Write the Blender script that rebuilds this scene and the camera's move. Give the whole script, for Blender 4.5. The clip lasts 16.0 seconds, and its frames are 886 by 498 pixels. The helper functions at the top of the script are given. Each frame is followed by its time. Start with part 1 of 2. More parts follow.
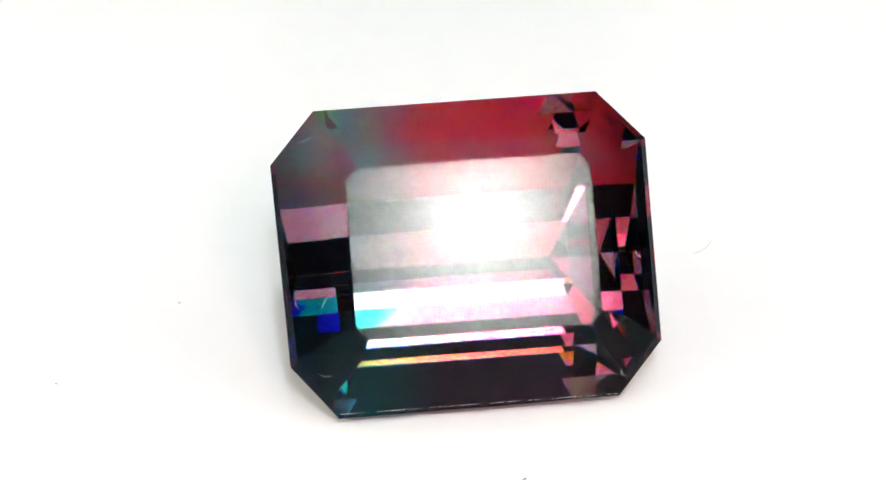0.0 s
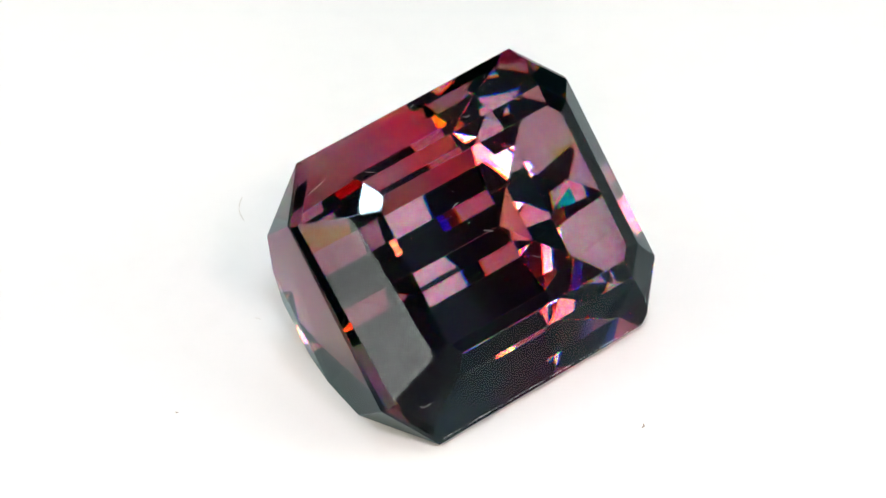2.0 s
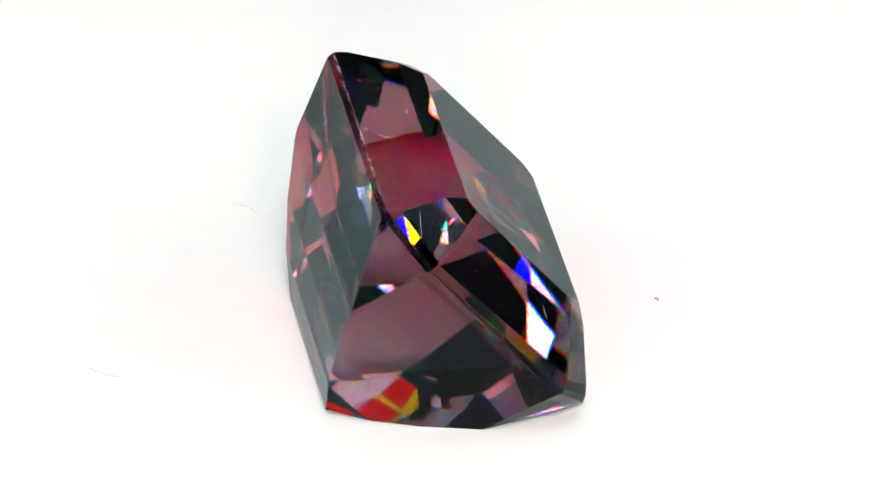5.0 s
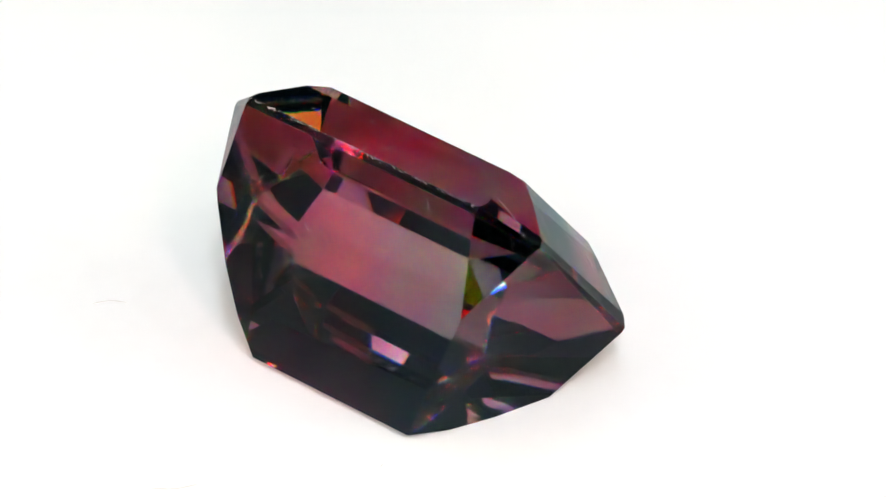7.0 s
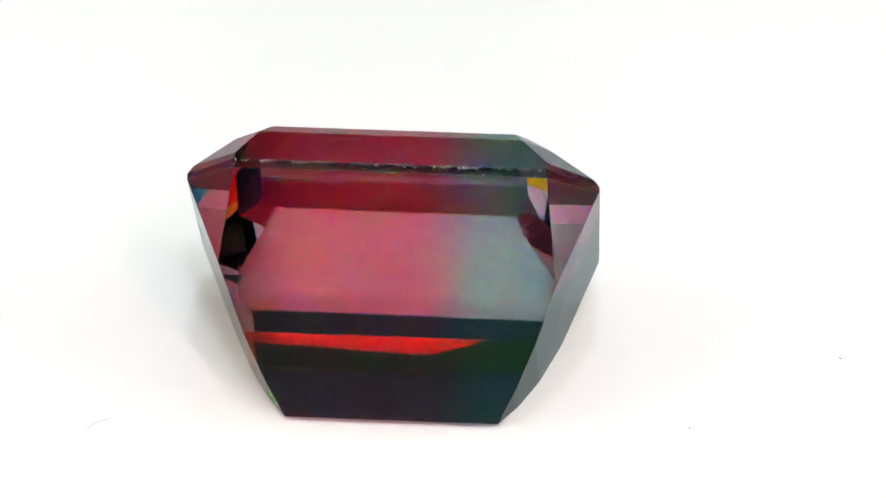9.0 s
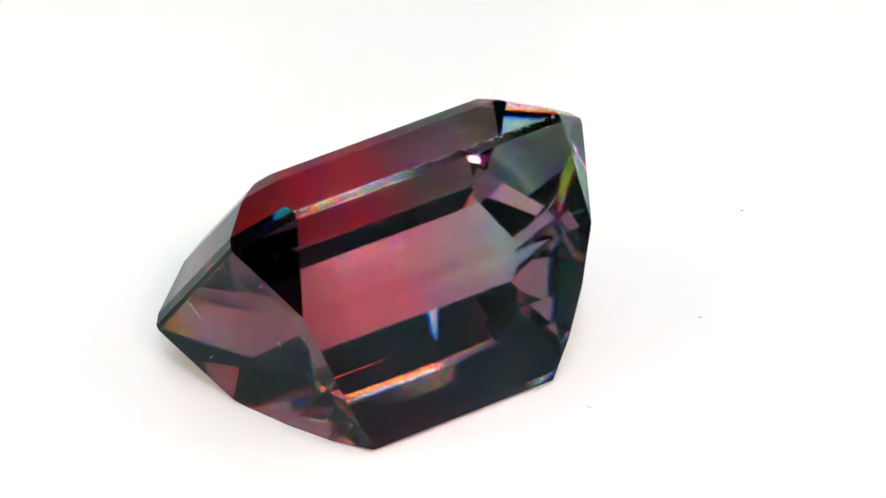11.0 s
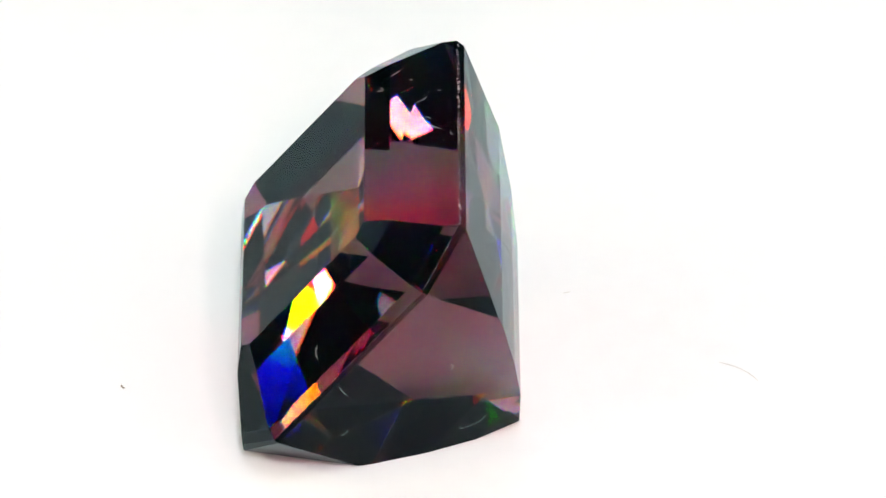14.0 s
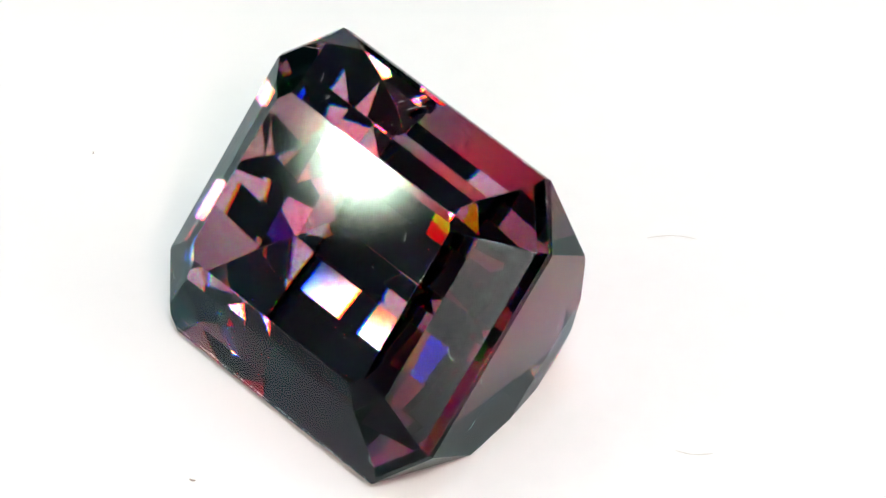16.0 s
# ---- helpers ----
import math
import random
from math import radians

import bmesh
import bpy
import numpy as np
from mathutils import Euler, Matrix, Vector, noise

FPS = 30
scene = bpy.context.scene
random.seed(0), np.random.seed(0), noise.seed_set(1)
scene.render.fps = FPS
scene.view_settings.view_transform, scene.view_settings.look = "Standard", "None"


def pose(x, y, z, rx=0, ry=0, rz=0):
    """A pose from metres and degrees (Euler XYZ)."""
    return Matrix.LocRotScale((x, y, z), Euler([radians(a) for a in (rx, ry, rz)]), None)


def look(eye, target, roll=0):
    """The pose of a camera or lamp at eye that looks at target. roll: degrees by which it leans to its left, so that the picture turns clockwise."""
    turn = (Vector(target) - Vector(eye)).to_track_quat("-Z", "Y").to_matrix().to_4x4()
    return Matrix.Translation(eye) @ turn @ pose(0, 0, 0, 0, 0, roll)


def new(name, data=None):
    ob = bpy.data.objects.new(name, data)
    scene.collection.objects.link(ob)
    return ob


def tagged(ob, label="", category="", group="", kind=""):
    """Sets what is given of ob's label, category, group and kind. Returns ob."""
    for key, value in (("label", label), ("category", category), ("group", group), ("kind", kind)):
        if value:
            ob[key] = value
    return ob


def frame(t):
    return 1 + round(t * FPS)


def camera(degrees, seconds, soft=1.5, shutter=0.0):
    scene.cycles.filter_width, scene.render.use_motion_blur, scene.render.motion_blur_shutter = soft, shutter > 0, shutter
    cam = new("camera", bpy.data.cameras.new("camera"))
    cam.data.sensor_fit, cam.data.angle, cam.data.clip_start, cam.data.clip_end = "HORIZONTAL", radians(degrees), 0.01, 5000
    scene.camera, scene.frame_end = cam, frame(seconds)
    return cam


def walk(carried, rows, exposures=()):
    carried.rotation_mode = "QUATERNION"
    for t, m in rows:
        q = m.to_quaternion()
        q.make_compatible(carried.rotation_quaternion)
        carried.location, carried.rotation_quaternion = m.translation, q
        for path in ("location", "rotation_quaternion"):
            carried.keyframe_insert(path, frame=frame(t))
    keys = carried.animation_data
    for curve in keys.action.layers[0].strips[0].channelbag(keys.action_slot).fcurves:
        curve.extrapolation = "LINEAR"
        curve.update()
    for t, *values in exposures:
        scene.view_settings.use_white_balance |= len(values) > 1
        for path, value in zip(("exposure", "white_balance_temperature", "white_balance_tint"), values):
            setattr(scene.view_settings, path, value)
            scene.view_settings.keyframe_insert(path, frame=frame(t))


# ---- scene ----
# ---- camera and its slow push-in ----
FOV = 6.618
cam = camera(FOV, 16.0, soft=1.5)


def eye_row(t):
    s = t / 8 - 1
    lift = radians(33.394 + 0.375 * s + 2.629 * s * s)
    far = 0.231785 * (1 - 0.070 * s + 0.007 * s * s)
    right = 0.001 * (0.812 + 1.022 * s + 0.054 * s * s)
    up = 0.001 * (3.206 - 0.044 * s - 0.197 * s * s)
    f = Vector((0, math.cos(lift), -math.sin(lift)))
    u = Vector((0, math.sin(lift), math.cos(lift)))
    eye = -far * f + right * Vector((1, 0, 0)) + up * u
    return t, look(eye, eye + f)


walk(cam, [eye_row(t) for t in range(0, 17)])

# ---- world and lights ----
world = bpy.data.worlds.new("world")
world.use_nodes = True
world.node_tree.nodes["Background"].inputs[0].default_value = (0.9, 0.95, 1.0, 1)
world.node_tree.nodes["Background"].inputs[1].default_value = 0.1
scene.world = world
scene.view_settings.exposure = 0.0


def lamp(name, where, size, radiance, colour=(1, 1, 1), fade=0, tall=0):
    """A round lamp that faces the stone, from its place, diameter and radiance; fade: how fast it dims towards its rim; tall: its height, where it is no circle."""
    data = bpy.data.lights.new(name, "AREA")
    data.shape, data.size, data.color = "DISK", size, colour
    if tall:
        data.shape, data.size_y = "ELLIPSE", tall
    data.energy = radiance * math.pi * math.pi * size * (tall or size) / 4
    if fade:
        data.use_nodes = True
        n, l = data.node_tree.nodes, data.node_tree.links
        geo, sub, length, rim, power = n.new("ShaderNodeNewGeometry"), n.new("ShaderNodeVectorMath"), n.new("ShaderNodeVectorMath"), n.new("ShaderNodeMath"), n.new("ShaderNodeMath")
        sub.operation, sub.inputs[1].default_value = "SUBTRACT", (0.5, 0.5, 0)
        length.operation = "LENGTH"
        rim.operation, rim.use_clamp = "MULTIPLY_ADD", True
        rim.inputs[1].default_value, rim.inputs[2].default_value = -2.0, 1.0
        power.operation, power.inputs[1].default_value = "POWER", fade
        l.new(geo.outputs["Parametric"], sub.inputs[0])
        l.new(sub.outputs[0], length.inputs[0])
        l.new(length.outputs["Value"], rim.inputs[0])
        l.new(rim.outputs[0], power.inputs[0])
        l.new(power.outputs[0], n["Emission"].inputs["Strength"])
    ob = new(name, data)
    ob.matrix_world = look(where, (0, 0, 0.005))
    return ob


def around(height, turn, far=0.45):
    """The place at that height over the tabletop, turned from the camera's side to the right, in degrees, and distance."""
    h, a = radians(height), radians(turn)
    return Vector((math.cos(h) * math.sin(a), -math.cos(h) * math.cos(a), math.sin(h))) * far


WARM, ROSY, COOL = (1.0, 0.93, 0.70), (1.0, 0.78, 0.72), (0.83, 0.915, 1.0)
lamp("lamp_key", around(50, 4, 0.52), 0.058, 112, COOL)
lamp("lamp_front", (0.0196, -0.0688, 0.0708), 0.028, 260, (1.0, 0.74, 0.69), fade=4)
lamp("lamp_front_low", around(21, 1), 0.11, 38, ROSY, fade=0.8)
# unseen fill, added to brighten the stone's pink end
lamp("fill_front_left", around(33, -21, 0.40), 0.10, 3.5, fade=0.5)
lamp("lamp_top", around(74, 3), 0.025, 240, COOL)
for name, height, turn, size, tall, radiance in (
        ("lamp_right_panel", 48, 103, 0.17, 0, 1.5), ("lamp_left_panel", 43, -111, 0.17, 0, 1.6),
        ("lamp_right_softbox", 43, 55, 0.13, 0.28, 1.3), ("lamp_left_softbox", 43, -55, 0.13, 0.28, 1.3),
        # rear pair: fill added to lift the disc behind the stone
        ("fill_rear", 71, 152, 0.14, 0, 3.2), ("fill_rear", 71, -154, 0.14, 0, 3.2)):
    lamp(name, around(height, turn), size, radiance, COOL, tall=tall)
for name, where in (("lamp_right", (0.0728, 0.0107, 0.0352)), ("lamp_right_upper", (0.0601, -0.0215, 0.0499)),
                    # the upper left one is unseen, added as a mirror of the right
                    ("lamp_left", (-0.0705, 0.0072, 0.0354)), ("added_left_upper", (-0.0625, -0.0221, 0.0449))):
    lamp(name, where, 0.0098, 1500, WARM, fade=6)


# ---- materials ----
def material(name):
    m = bpy.data.materials.new(name)
    m.use_nodes = True
    n = m.node_tree.nodes
    n.clear()
    out = n.new("ShaderNodeOutputMaterial")
    return m, n, m.node_tree.links, out


def plain(name, colour, rough=0.6, grain=0.03, scale=400.0, bump=0.0):
    m, n, l, out = material(name)
    bsdf = n.new("ShaderNodeBsdfPrincipled")
    geo = n.new("ShaderNodeTexCoord")
    fine, broad = n.new("ShaderNodeTexNoise"), n.new("ShaderNodeTexNoise")
    fine.inputs["Scale"].default_value, broad.inputs["Scale"].default_value = scale, scale / 30
    add = n.new("ShaderNodeMath")
    add.operation = "ADD"
    ramp = n.new("ShaderNodeValToRGB")
    ramp.color_ramp.elements[0].position, ramp.color_ramp.elements[1].position = 0.6, 1.4
    ramp.color_ramp.elements[0].color = (*[c * (1 - grain) for c in colour], 1)
    ramp.color_ramp.elements[1].position = 1.0
    ramp.color_ramp.elements[1].color = (*[min(1, c * (1 + grain)) for c in colour], 1)
    l.new(geo.outputs["Object"], fine.inputs["Vector"])
    l.new(geo.outputs["Object"], broad.inputs["Vector"])
    l.new(fine.outputs["Fac"], add.inputs[0])
    l.new(broad.outputs["Fac"], add.inputs[1])
    l.new(add.outputs[0], ramp.inputs["Fac"])
    l.new(ramp.outputs["Color"], bsdf.inputs["Base Color"])
    bsdf.inputs["Roughness"].default_value = rough
    if bump:
        b = n.new("ShaderNodeBump")
        b.inputs["Strength"].default_value, b.inputs["Distance"].default_value = bump, 0.0001
        l.new(fine.outputs["Fac"], b.inputs["Height"])
        l.new(b.outputs["Normal"], bsdf.inputs["Normal"])
    l.new(bsdf.outputs["BSDF"], out.inputs["Surface"])
    return m


# colour zones along the stone: millimetres from its middle, and the tint of light that crosses one face
# both end tints are darkened in place of absorption along the stone's length
ZONES = ((-5.4, (0.40, 0.30, 0.33)), (-4.1, (0.56, 0.65, 0.64)), (-2.8, (0.62, 0.68, 0.67)), (-0.7, (0.88, 0.425, 0.485)), (2.8, (0.86, 0.41, 0.465)), (5.2, (0.41, 0.17, 0.20)))


def tourmaline(name, rough, dull_by=0.0, dim=1.6):
    """Clear crystal whose colour runs from grey-green to pink along its length, with a little dispersion."""
    m, n, l, out = material(name)
    geo, sep, ramp = n.new("ShaderNodeTexCoord"), n.new("ShaderNodeSeparateXYZ"), n.new("ShaderNodeValToRGB")
    scale = n.new("ShaderNodeMapRange")
    scale.inputs["From Min"].default_value, scale.inputs["From Max"].default_value = -0.005, 0.007
    wob = n.new("ShaderNodeTexNoise")
    wob.inputs["Scale"].default_value = 150
    mul = n.new("ShaderNodeMath")
    mul.operation, mul.inputs[1].default_value = "MULTIPLY_ADD", 0.002
    l.new(geo.outputs["Object"], sep.inputs[0])
    l.new(geo.outputs["Object"], wob.inputs["Vector"])
    l.new(wob.outputs["Fac"], mul.inputs[0])
    l.new(sep.outputs["X"], mul.inputs[2])
    l.new(mul.outputs[0], scale.inputs["Value"])
    l.new(scale.outputs["Result"], ramp.inputs["Fac"])
    ramp.color_ramp.interpolation = "EASE"
    while len(ramp.color_ramp.elements) < len(ZONES):
        ramp.color_ramp.elements.new(0.5)
    for stop, (x, colour) in zip(ramp.color_ramp.elements, ZONES):
        stop.position, stop.color = (x + 6) / 12, (*colour, 1)
    rgb, dull = n.new("ShaderNodeSeparateColor"), n.new("ShaderNodeMix")
    dull.data_type, dull.blend_type = "RGBA", "MULTIPLY"
    dull.inputs[0].default_value = dull_by
    l.new(ramp.outputs["Color"], dull.inputs[6])
    dull.inputs[7].default_value = (0.3, 0.3, 0.3, 1)
    l.new(dull.outputs[2], rgb.inputs[0])
    last = None
    for i, ior in enumerate((1.623, 1.634, 1.647)):
        one = n.new("ShaderNodeCombineColor")
        l.new(rgb.outputs[i], one.inputs[i])
        bend = n.new("ShaderNodeBsdfRefraction")
        bend.inputs["IOR"].default_value, bend.inputs["Roughness"].default_value = ior, rough
        l.new(one.outputs[0], bend.inputs["Color"])
        if last is None:
            last = bend.outputs[0]
        else:
            both = n.new("ShaderNodeAddShader")
            l.new(last, both.inputs[0])
            l.new(bend.outputs[0], both.inputs[1])
            last = both.outputs[0]
    gloss, fres, mix = n.new("ShaderNodeBsdfGlossy"), n.new("ShaderNodeFresnel"), n.new("ShaderNodeMixShader")
    gloss.inputs["Roughness"].default_value = rough
    pale = n.new("ShaderNodeMix")
    pale.data_type = "RGBA"
    pale.inputs[0].default_value, pale.inputs[7].default_value = 0.78, (0.93, 1.0, 1.0, 1)
    l.new(ramp.outputs["Color"], pale.inputs[6])
    sheen = n.new("ShaderNodeMix")
    sheen.data_type = "RGBA"
    sheen.inputs[6].default_value = (0.66, 0.93, 0.96, 1)
    l.new(pale.outputs[2], sheen.inputs[7])
    l.new(sheen.outputs[2], gloss.inputs["Color"])
    fres.inputs["IOR"].default_value = 1.634
    power = n.new("ShaderNodeMath")
    power.operation, power.inputs[1].default_value = "POWER", dim
    l.new(fres.outputs[0], sheen.inputs[0])
    l.new(fres.outputs[0], power.inputs[0])
    l.new(power.outputs[0], mix.inputs[0])
    if rough:
        grit, bump = n.new("ShaderNodeTexNoise"), n.new("ShaderNodeBump")
        grit.inputs["Scale"].default_value, grit.inputs["Detail"].default_value = 15000, 1.5
        bump.inputs["Strength"].default_value, bump.inputs["Distance"].default_value = 0.3, 0.00004
        l.new(geo.outputs["Object"], grit.inputs["Vector"])
        l.new(grit.outputs["Fac"], bump.inputs["Height"])
        for node in n:
            if node.type in ("BSDF_REFRACTION", "BSDF_GLOSSY"):
                l.new(bump.outputs["Normal"], node.inputs["Normal"])
    l.new(last, mix.inputs[1])
    l.new(gloss.outputs[0], mix.inputs[2])
    l.new(mix.outputs[0], out.inputs["Surface"])
    return m


WHITE = plain("white_matt_card", (0.855, 0.86, 0.86), 0.7, 0.01, 900, 0.05)
SCRATCH = plain("pale_scratch", (0.36, 0.36, 0.36), 0.5, 0.05, 4000)
# pale colour that stands in for sparkle on the girdle
GLINT = plain("painted_glint", (0.78, 0.75, 0.76), 0.2, 0.05, 4000)
HAIR = plain("grey_hair", (0.60, 0.58, 0.55), 0.5, 0.1, 3000)
DUST = plain("brown_dust", (0.25, 0.2, 0.17), 0.8, 0.2, 3000)
UNSEEN_TEAL = plain("unseen_dark_teal", (0.05, 0.15, 0.16), 0.8, 0.1, 20)
POLISHED, FROSTED = tourmaline("polished_tourmaline", 0.0), tourmaline("frosted_tourmaline", 0.06, 0.8, 1.75)
EDGE = tourmaline("worn_tourmaline_edge", 0.18, 0.35, 0.9)


def part(name, bm, mat, parent=None, label=""):
    me = bpy.data.meshes.new(name)
    bm.to_mesh(me)
    bm.free()
    me.materials.append(mat)
    ob = new(name, me)
    ob.parent = parent
    return tagged(ob, label)


# ---- the setting ----
def slab(name, x0, x1, y0, y1, z0, z1, mat, label):
    bm = bmesh.new()
    bmesh.ops.create_cube(bm, size=1)
    for v in bm.verts:
        v.co = ((x0 + x1) / 2 + v.co.x * (x1 - x0), (y0 + y1) / 2 + v.co.y * (y1 - y0), (z0 + z1) / 2 + v.co.z * (z1 - z0))
    return tagged(part(name, bm, mat), label, kind="structure")


slab("ground", -0.6, 0.6, -0.6, 0.6, -0.05, -0.006, WHITE, "plain white tabletop under the turntable")
# unseen enclosure, added; its teal colours the stone's dark reflections
slab("wall_north", -0.6, 0.6, 0.6, 0.65, -0.05, 0.7, UNSEEN_TEAL, "unseen dark teal wall added to tint reflections")
slab("wall_south", -0.6, 0.6, -0.65, -0.6, -0.05, 0.7, UNSEEN_TEAL, "unseen dark teal wall added to tint reflections")
slab("wall_east", 0.6, 0.65, -0.65, 0.65, -0.05, 0.7, UNSEEN_TEAL, "unseen dark teal wall added to tint reflections")
slab("wall_west", -0.65, -0.6, -0.65, 0.65, -0.05, 0.7, UNSEEN_TEAL, "unseen dark teal wall added to tint reflections")
slab("ceiling", -0.65, 0.65, -0.65, 0.65, 0.7, 0.75, UNSEEN_TEAL, "unseen dark teal ceiling added to tint reflections")


def make_turntable():
    bm = bmesh.new()
    bmesh.ops.create_cone(bm, cap_ends=True, segments=128, radius1=0.12, radius2=0.12, depth=0.004)
    for v in bm.verts:
        v.co.z -= 0.002
    rim = [e for e in bm.edges if all(abs(v.co.z) < 1e-6 for v in e.verts)]
    bmesh.ops.bevel(bm, geom=rim, offset=0.001, segments=3, affect="EDGES", profile=0.5)
    table = new("turntable")
    part("disc", bm, WHITE, table)
    bm = bmesh.new()
    bmesh.ops.create_cone(bm, cap_ends=True, segments=48, radius1=0.03, radius2=0.03, depth=0.002)
    for v in bm.verts:
        v.co.z -= 0.005
    part("spindle", bm, WHITE, table)
    return tagged(table, "smooth matt white turntable disc turning slowly", "turntable")


turntable = make_turntable()

# ---- the gemstone, cut by planes, in millimetres: x along it, y across, z out of its table ----
LEN, WID, CUT_U, CUT_V, BELOW, BELOW_END = 6.0, 4.892, 1.483, 1.623, -0.27, -0.18
ENDS = ((6.08, -0.0245), (6.0, 0.0))  # the ends of the girdle: distance from the middle, and slant
SIDES = ((5.01, 0.0156), (4.892, 0.0))  # its long sides, likewise
FOOT = (4.70, 4.892)  # where the long crown steps would meet the girdle's middle
SPREAD = {(0, 1): 0.10}  # how far a corner stands out
MID = dict(x=(-4.568, 4.680), y=(-3.301, 3.493), z=1.315)
TOP = dict(x=(-3.949, 3.963), y=(-2.675, 2.819), z=1.702)
LOW1 = dict(x=(-5.011, 4.803), y=(-3.147, 3.151), z=-3.018)
LEAN = 50.572
KEEL = dict(x=(-3.342, 2.960), y=-0.116, z=-6.36)
STEP_IN, STEP_UP = 0.17, 0.28


def plane(a, b, c, inside=(0, 0, -1.5)):
    a, b, c = Vector(a), Vector(b), Vector(c)
    no = (b - a).cross(c - a).normalized()
    if no.dot(Vector(inside) - a) > 0:
        no = -no
    return a, no


def gem_planes():
    out = [("table_facet", POLISHED, Vector((0, 0, TOP["z"])), Vector((0, 0, 1)))]

    def put(name, mat, *pts):
        out.append((name, mat, *plane(*pts)))

    cut_mid, cut_top = 0.747, 0.362
    for side in (0, 1):
        s = (-1, 1)[side]
        # long sides
        wide, skew = SIDES[side]
        my, ty, ly = MID["y"][side], TOP["y"][side], LOW1["y"][side]
        put("girdle_facet", FROSTED, (0, s * wide, 0), (1, s * wide + skew, 0), (0, s * wide, 1))
        put("crown_facet", POLISHED, (0, s * FOOT[side], 0), (1, s * FOOT[side], 0), (0, my, MID["z"]))
        put("crown_facet", POLISHED, (0, my, MID["z"]), (1, my, MID["z"]), (0, ty, TOP["z"]))
        put("pavilion_facet", POLISHED, (0, s * wide, BELOW), (1, s * wide + skew / 2, BELOW), (0, ly, LOW1["z"]))
        span = abs(ly - KEEL["y"])
        y1, z1 = ly - s * span * 0.35, LOW1["z"] - span * 0.35 * math.tan(radians(LEAN))
        y2 = ly - s * span * 0.68
        z2 = z1 + (KEEL["z"] - z1) * 0.575
        put("pavilion_facet", POLISHED, (0, ly, LOW1["z"]), (1, ly, LOW1["z"]), (0, y1, z1))
        put("pavilion_facet", POLISHED, (0, y1, z1), (1, y1, z1), (0, y2, z2))
        put("pavilion_facet", POLISHED, (0, y2, z2), (1, y2, z2), (0, KEEL["y"], KEEL["z"]))
        # short ends
        mx, tx, lx, kx = MID["x"][side], TOP["x"][side], LOW1["x"][side], KEEL["x"][side]
        reach, slant = ENDS[side]
        put("girdle_facet", FROSTED, (s * reach, 0, 0), (s * reach + slant, 1, 0), (s * reach, 0, 1))
        edge = s * (reach - STEP_IN)
        put("crown_facet", POLISHED, (s * reach, 0, 0), (s * reach + slant, 1, 0), (edge, 0, STEP_UP))
        put("crown_facet", POLISHED, (edge, 0, STEP_UP), (edge + slant / 2, 1, STEP_UP), (mx, 0, MID["z"]))
        put("crown_facet", POLISHED, (mx, 0, MID["z"]), (mx, 1, MID["z"]), (tx, 0, TOP["z"]))
        put("pavilion_facet", POLISHED, (s * reach, 0, BELOW_END), (s * reach + slant / 2, 1, BELOW_END), (lx, 0, LOW1["z"]))
        deep = LOW1["z"] - KEEL["z"]
        x1, x2 = lx - (lx - kx) * 0.34, lx - (lx - kx) * 0.68
        z1, z2 = LOW1["z"] - deep * 0.43, LOW1["z"] - deep * 0.76
        put("pavilion_facet", POLISHED, (lx, 0, LOW1["z"]), (lx, 1, LOW1["z"]), (x1, 0, z1))
        put("pavilion_facet", POLISHED, (x1, 0, z1), (x1, 1, z1), (x2, 0, z2))
        put("pavilion_facet", POLISHED, (x2, 0, z2), (x2, 1, z2), (kx, 0, KEEL["z"]))
    for i, j in ((0, 0), (0, 1), (1, 0), (1, 1)):
        sx, sy = (-1, 1)[i], (-1, 1)[j]
        reach = sy * SIDES[j][0] + sx * (LEN - CUT_U) * SIDES[j][1]
        a, b = Vector((sx * (LEN - CUT_U), reach, 0)), Vector((sx * LEN, sy * (WID - CUT_V), 0))
        out_by = Vector((sx * CUT_V, sy * CUT_U, 0)).normalized() * SPREAD.get((i, j), 0)
        a, b = a + out_by, b + out_by
        up = Vector((0, 0, 1))
        mx, my, tx, ty = MID["x"][i], MID["y"][j], TOP["x"][i], TOP["y"][j]
        m = Vector((mx - sx * cut_mid, my, MID["z"]))
        t = Vector((tx - sx * cut_top, ty, TOP["z"]))
        put("girdle_facet", FROSTED, a, b, a + up)
        inward = Vector((-sx * CUT_V, -sy * CUT_U, 0)).normalized() * 0.2 + 0.28 * up
        put("crown_facet", POLISHED, a, b, a + inward)
        put("crown_facet", POLISHED, a + inward, b + inward, m)
        put("crown_facet", POLISHED, m, m + (b - a), t)
        low = Vector((LOW1["x"][i], LOW1["y"][j], LOW1["z"]))
        top = Vector((sx * LEN, sy * WID, BELOW))
        apex = low if (i, j) != (1, 1) else top + (low - top) * 0.89
        put("pavilion_facet", POLISHED, a + BELOW * up, b + BELOW_END * up, apex)
    return out


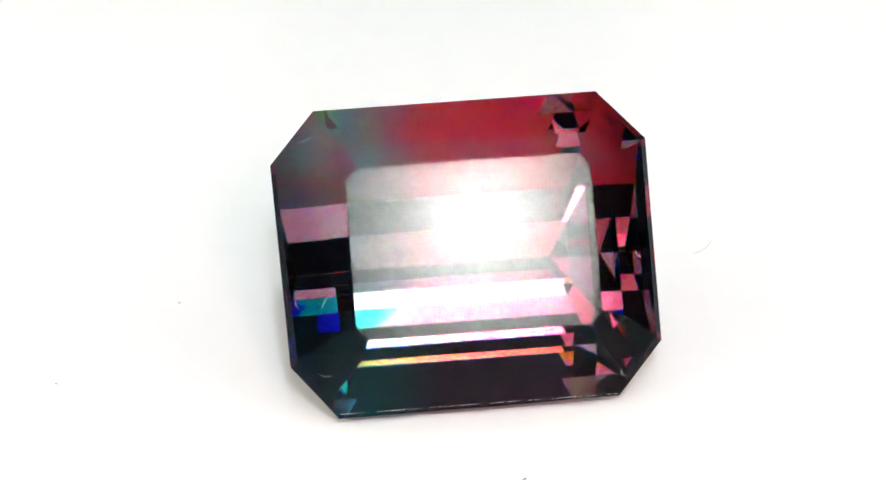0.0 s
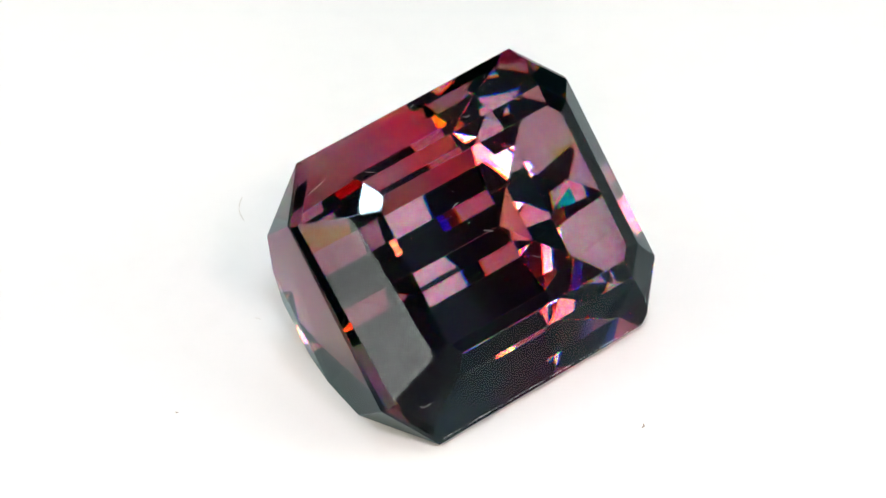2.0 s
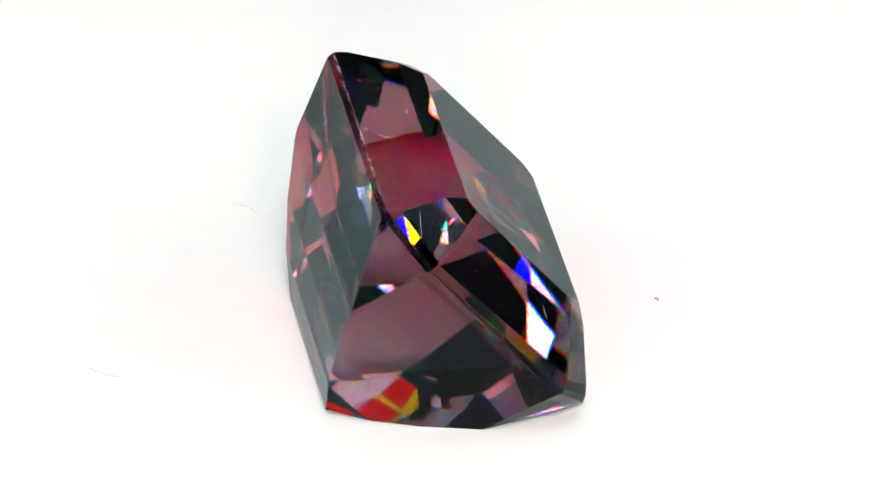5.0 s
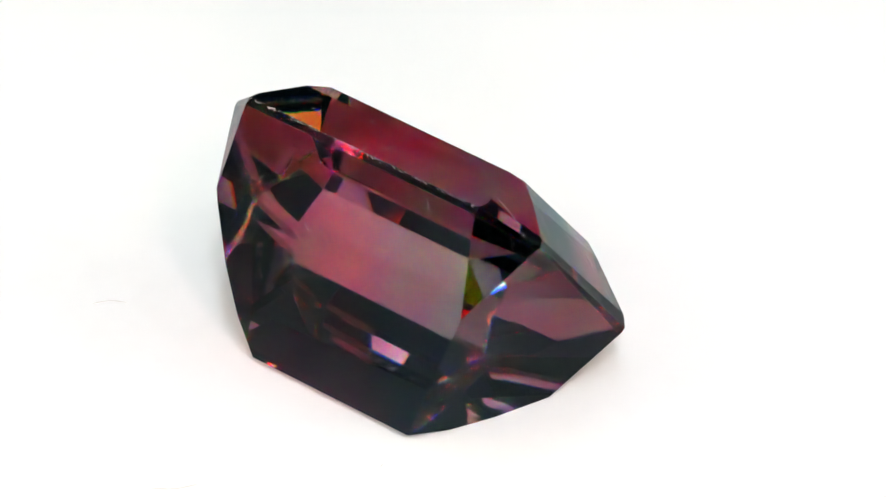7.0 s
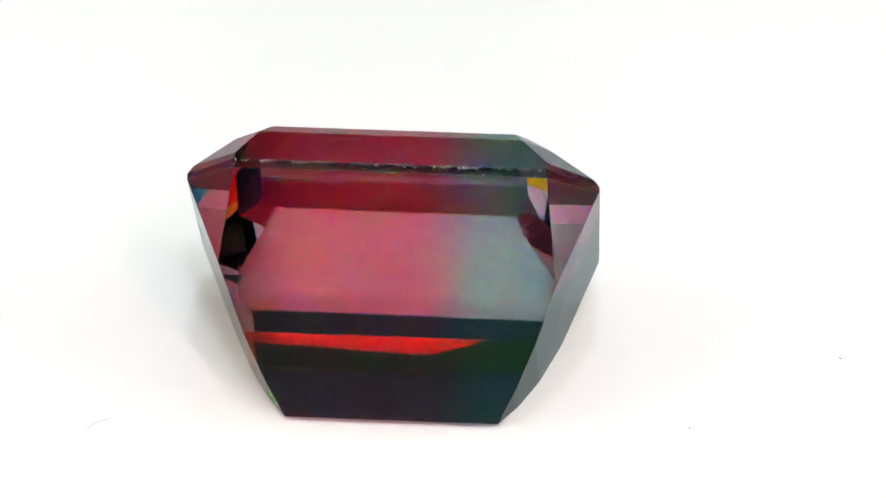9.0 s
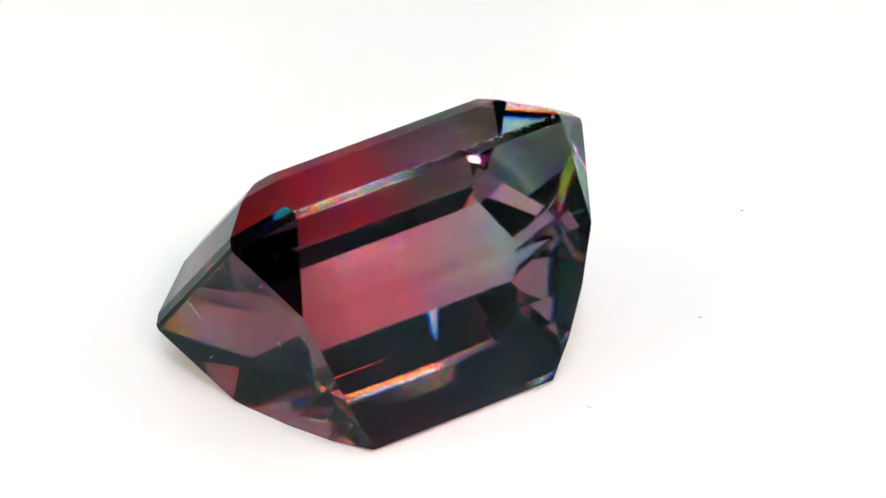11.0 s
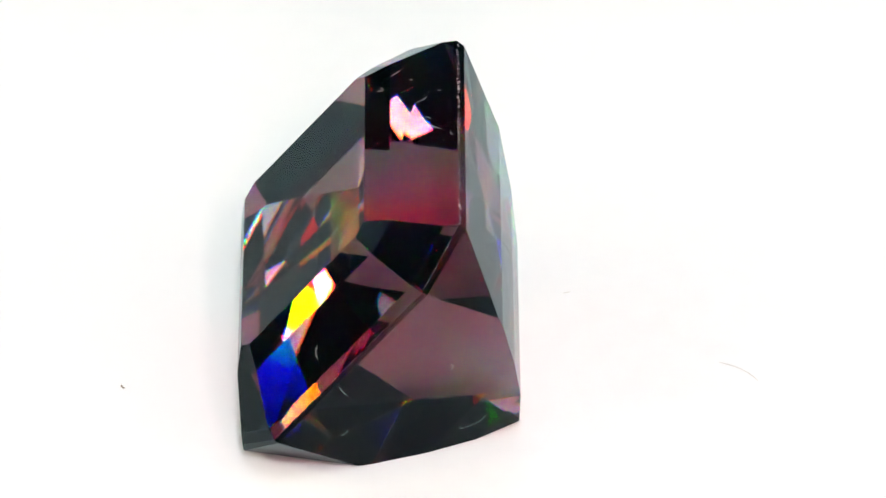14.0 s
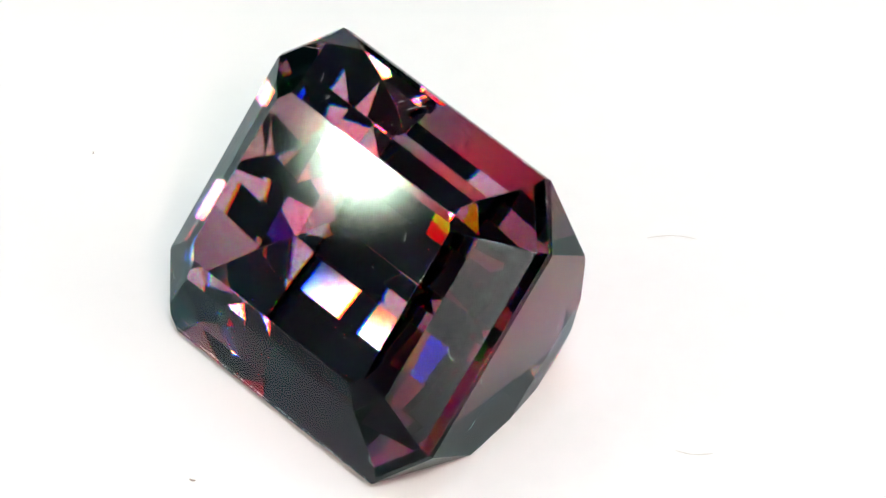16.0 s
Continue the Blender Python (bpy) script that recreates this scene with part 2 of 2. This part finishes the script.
def make_gemstone():
    planes = gem_planes()
    bm = bmesh.new()
    bmesh.ops.create_cube(bm, size=40)
    for _, _, co, no in planes:
        bmesh.ops.bisect_plane(bm, geom=bm.verts[:] + bm.edges[:] + bm.faces[:], dist=1e-5, plane_co=co, plane_no=no, clear_outer=True)
        rim = [e for e in bm.edges if e.is_boundary]
        if rim:
            bmesh.ops.contextual_create(bm, geom=rim)
    bmesh.ops.remove_doubles(bm, verts=bm.verts, dist=1e-4)
    bmesh.ops.recalc_face_normals(bm, faces=bm.faces)
    # worn edges: a hair-thin chamfer between the facets
    bmesh.ops.bevel(bm, geom=bm.edges[:], offset=0.018, segments=1, affect="EDGES", clamp_overlap=True)
    bm.normal_update()
    gem, worn = new("gemstone"), bmesh.new()
    for f in bm.faces:
        mid, no = f.calc_center_median(), f.normal
        far, name, mat = min(((abs((mid - p[2]).dot(p[3])) + (1 - no.dot(p[3])) * 5, p[0], p[1]) for p in planes), key=lambda c: c[0])
        if far > 0.002:
            worn.faces.new([worn.verts.new(v.co * 0.001) for v in f.verts])
            continue
        piece = bmesh.new()
        piece.faces.new([piece.verts.new(v.co * 0.001) for v in f.verts])
        part(name, piece, mat, gem)
    tagged(part("worn_edge", worn, EDGE, gem, "thin bright worn facet edges"), kind="stuff")
    # glints on the girdle's long edges, painted as tiny pale chips at every angle
    rng, chips = random.Random(31), bmesh.new()
    for side in (-1, 1):
        for _ in range(300):
            x = rng.uniform(-1, 1) * (LEN - CUT_U)
            if rng.random() > 0.55 + 0.45 * math.sin(x * 2.1 + side) * math.cos(x * 5.3):
                continue
            at = Vector((x, side * (WID - 0.004), -abs(rng.gauss(0, 0.045))))
            if at.z < BELOW:
                continue
            size = rng.uniform(0.006, 0.015)
            turn = Matrix.Rotation(rng.uniform(0, 6.28), 4, "Z") @ Matrix.Rotation(rng.uniform(0, 6.28), 4, "X")
            corners = [chips.verts.new((at + turn @ (Vector(c) * size)) * 0.001) for c in ((1, 1, 1), (-1, -1, 1), (-1, 1, -1), (1, -1, -1))]
            for tri in ((0, 1, 2), (0, 2, 3), (0, 3, 1), (1, 3, 2)):
                chips.faces.new([corners[i] for i in tri])
    chips.normal_update()
    tagged(part("girdle_glints", chips, GLINT, gem, "tiny pale chips standing in for glints along the girdle"), kind="stuff")
    bm.free()
    return tagged(gem, "polished bicolour pink and grey-green emerald-cut tourmaline gemstone on white", "gemstone")


gemstone = make_gemstone()


# ---- marks on the stone, hairs and specks on the disc ----
def thread(points, radius, sides=5):
    """A thin tapering tube through the points, in metres."""
    bm = bmesh.new()
    rings = []
    for i, p in enumerate(points):
        ahead = (points[min(i + 1, len(points) - 1)] - points[max(i - 1, 0)]).normalized()
        a = ahead.orthogonal().normalized()
        b = ahead.cross(a)
        w = radius * (0.45 if i in (0, len(points) - 1) else 1)
        rings.append([bm.verts.new(p + w * (math.cos(k * math.tau / sides) * a + math.sin(k * math.tau / sides) * b)) for k in range(sides)])
    for lo, hi in zip(rings, rings[1:]):
        for k in range(sides):
            bm.faces.new((lo[k], lo[(k + 1) % sides], hi[(k + 1) % sides], hi[k]))
    bm.faces.new(rings[0][::-1])
    bm.faces.new(rings[-1])
    bmesh.ops.recalc_face_normals(bm, faces=bm.faces)
    return bm


def bent(a, b, sag, lift=Vector((0, 0, 1)), n=7):
    """Points from a to b, bowed sideways by sag of the length, in the plane across lift."""
    a, b = Vector(a), Vector(b)
    side = (b - a).cross(lift).normalized() * (b - a).length * sag
    return [0.001 * (a.lerp(b, i / (n - 1)) + side * math.sin(math.pi * i / (n - 1))) for i in range(n)]


def outward(kind):
    """The normal of the top crown step, of the top pavilion step, or of the pink end's second pavilion step."""
    if kind == "crown":
        return plane((0, WID, 0), (1, WID, 0), (0, MID["y"][1], MID["z"]))
    if kind == "pavilion":
        return plane((0, WID, BELOW), (1, WID, BELOW), (0, LOW1["y"][1], LOW1["z"]))
    if kind == "table":
        return Vector((0, 0, TOP["z"])), Vector((0, 0, 1))
    lx, kx, deep = LOW1["x"][1], KEEL["x"][1], LOW1["z"] - KEEL["z"]
    return plane((lx, 0, LOW1["z"]), (lx, 1, LOW1["z"]), (lx - (lx - kx) * 0.34, 0, LOW1["z"] - deep * 0.43))


def make_marks():
    marks = (
        ("crown", (-0.25, 4.55), (-0.50, 4.18), 0.1), ("crown", (-0.84, 4.33), (-0.92, 4.22), 0.2), ("crown", (-0.1, 4.75), (0.1, 4.8), 0.2),
        ("crown", (-2.50, 3.22), (-2.66, 3.30), 0.7), ("crown", (-3.20, 3.50), (-3.44, 3.70), 0.05), ("crown", (-2.9, 3.9), (-2.93, 3.96), 0.1),
        ("crown", (-1.75, 4.05), (-1.95, 4.25), 0.15), ("crown", (0.9, 3.75), (1.15, 3.70), 0.2), ("crown", (-2.2, 4.5), (-2.24, 4.55), 0.1),
        ("pavilion", (-2.83, 4.79), (-3.09, 4.60), 0.05), ("pavilion", (-2.86, 4.6), (-2.98, 4.72), 0.1), ("pavilion", (1.37, 3.50), (1.06, 3.42), 0.3),
        ("pavilion", (-3.68, 3.64), (-3.95, 3.76), 0.06), ("pavilion", (-0.9, 4.5), (-0.94, 4.52), 0.1), ("pavilion", (3.3, 3.9), (3.35, 3.75), 0.2),
        ("pavilion", (-1.6, 4.2), (-1.63, 4.24), 0.1), ("end", (-0.57, -4.72), (-0.44, -4.90), 0.5), ("end", (-0.42, -4.95), (0.03, -4.98), 0.2),
        ("end", (-0.62, -4.62), (-0.70, -4.80), 0.4), ("end", (1.0, -3.9), (1.15, -3.8), 0.1),
        ("table", (-1.2, 1.5), (-1.5, 1.42), 0.1), ("table", (2.2, 0.3), (2.26, 0.32), 0.1), ("table", (0.5, -1.1), (0.75, -1.25), 0.15),
    )
    for kind, a, b, sag in marks:
        co, no = outward(kind)

        def on(p):
            if kind == "end":
                return Vector((co.x - (no.y * (p[0] - co.y) + no.z * (p[1] - co.z)) / no.x, p[0], p[1]))
            return Vector((p[0], p[1], co.z - (no.x * (p[0] - co.x) + no.y * (p[1] - co.y)) / no.z))

        part("scratch", thread([p + no * 0.000004 for p in bent(on(a), on(b), sag, no)], 0.0000055), SCRATCH, gemstone, "fine pale scratch mark")
    # scratches on the corners, the ends and the table, from end to end
    planes = gem_planes()
    for a, b, sag in (
            ((-5.148, -3.536, 0.466), (-4.763, -3.63, 0.63), 0.25), ((-5.35, 3.85, 0.30), (-4.45, 4.05, 0.55), 0.01),
            ((4.565, -4.141, 0.495), (4.75, -4.35, 0.30), 0.3), ((0.557, 0.632, 1.702), (0.98, 0.59, 1.702), 0.1),
            ((-0.778, 0.36, 1.702), (-0.442, 0.176, 1.702), 0.05), ((2.668, 1.673, 1.702), (2.758, 1.414, 1.702), 0.1),
            ((5.961, -0.702, -0.273), (5.769, -0.89, -0.728), 0.05), ((5.281, -0.364, 0.774), (5.507, -0.588, 0.571), 0.2),
            ((-5.70, -1.165, 0.365), (-5.60, -1.42, 0.461), 0.2), ((5.382, -2.312, -1.646), (5.361, -2.036, -1.694), 0.1),
            ((4.858, 1.124, -2.80), (4.90, 1.30, -2.60), 0.3), ((-4.75, -1.2, 1.15), (-4.95, -1.5, 1.0), 0.05)):
        mid = (Vector(a) + Vector(b)) / 2
        _, _, co, no = min(planes, key=lambda p: abs((mid - p[2]).dot(p[3])))
        flat = [Vector(p) - no * (Vector(p) - co).dot(no) for p in (a, b)]
        part("scratch", thread([p + no * 0.000004 for p in bent(*flat, sag, no)], 0.000006), SCRATCH, gemstone, "fine pale scratch mark")
    rng = random.Random(4)
    for kind, x0, x1, y0, y1 in (("crown", -3.6, 3.4, 3.6, 4.7), ("pavilion", -4.0, 3.6, 3.4, 4.7), ("table", -3.5, 3.5, -2.3, 2.4)):
        co, no = outward(kind)
        for _ in range(22):
            x, y = rng.uniform(x0, x1), rng.uniform(y0, y1)
            p = Vector((x, y, co.z - (no.x * (x - co.x) + no.y * (y - co.y)) / no.z))
            bm = bmesh.new()
            bmesh.ops.create_icosphere(bm, subdivisions=1, radius=0.00001 * rng.uniform(0.6, 1.4))
            for v in bm.verts:
                v.co += 0.001 * p
            part("dust_speck", bm, SCRATCH, gemstone, "tiny pale dust speck")


make_marks()


def on_disc(name, points, radius, mat, label, category, group=""):
    ob = part(name, thread([Vector((p.x, p.y, radius * 0.6)) for p in points], radius), mat)
    return tagged(ob, label, category, group)


litter = [
    on_disc("hair", bent((8.65, 3.88, 0), (9.40, 4.62, 0), 0.12), 0.000016, HAIR, "fine pale grey hair lying on the white disc", "hair", "hairs on the disc"),
    on_disc("hair", bent((0.40, 9.55, 0), (1.32, 10.64, 0), -0.10), 0.000016, HAIR, "fine pale grey hair lying on the white disc", "hair", "hairs on the disc"),
    on_disc("hair", bent((-3.06, 5.12, 0), (-3.14, 5.32, 0), 0.15), 0.000014, HAIR, "short fine grey hair beside the gemstone", "hair", "hairs on the disc"),
    on_disc("dust_speck", bent((1.42, -7.60, 0), (1.58, -7.50, 0), 0.2, n=4), 0.00003, DUST, "tiny dark brown dust speck on the white disc", "dust speck", "specks on the disc"),
    on_disc("dust_speck", bent((-8.44, 3.24, 0), (-8.50, 3.30, 0), 0.2, n=4), 0.00002, DUST, "tiny grey dust speck on the white disc", "dust speck", "specks on the disc"),
    on_disc("dust_speck", bent((-12.80, -0.72, 0), (-12.88, -0.65, 0), 0.2, n=4), 0.00002, DUST, "tiny grey dust speck on the white disc", "dust speck", "specks on the disc"),
]


# ---- what moves ----
def turn_at(t):
    return pose(0, 0, 0, 0, 0, 7.149 + 18.785 * t + 0.227 * math.sin(math.pi * (t / 8 - 1)))


def motions():
    times = [i * 0.5 for i in range(33)]
    rest = pose(0.000535, -0.001082, 0.00435, LEAN, 0, 0)
    walk(turntable, [(t, turn_at(t)) for t in times])
    for ob in litter:
        walk(ob, [(t, turn_at(t)) for t in times])
    walk(gemstone, [(t, turn_at(t) @ rest) for t in times])


motions()
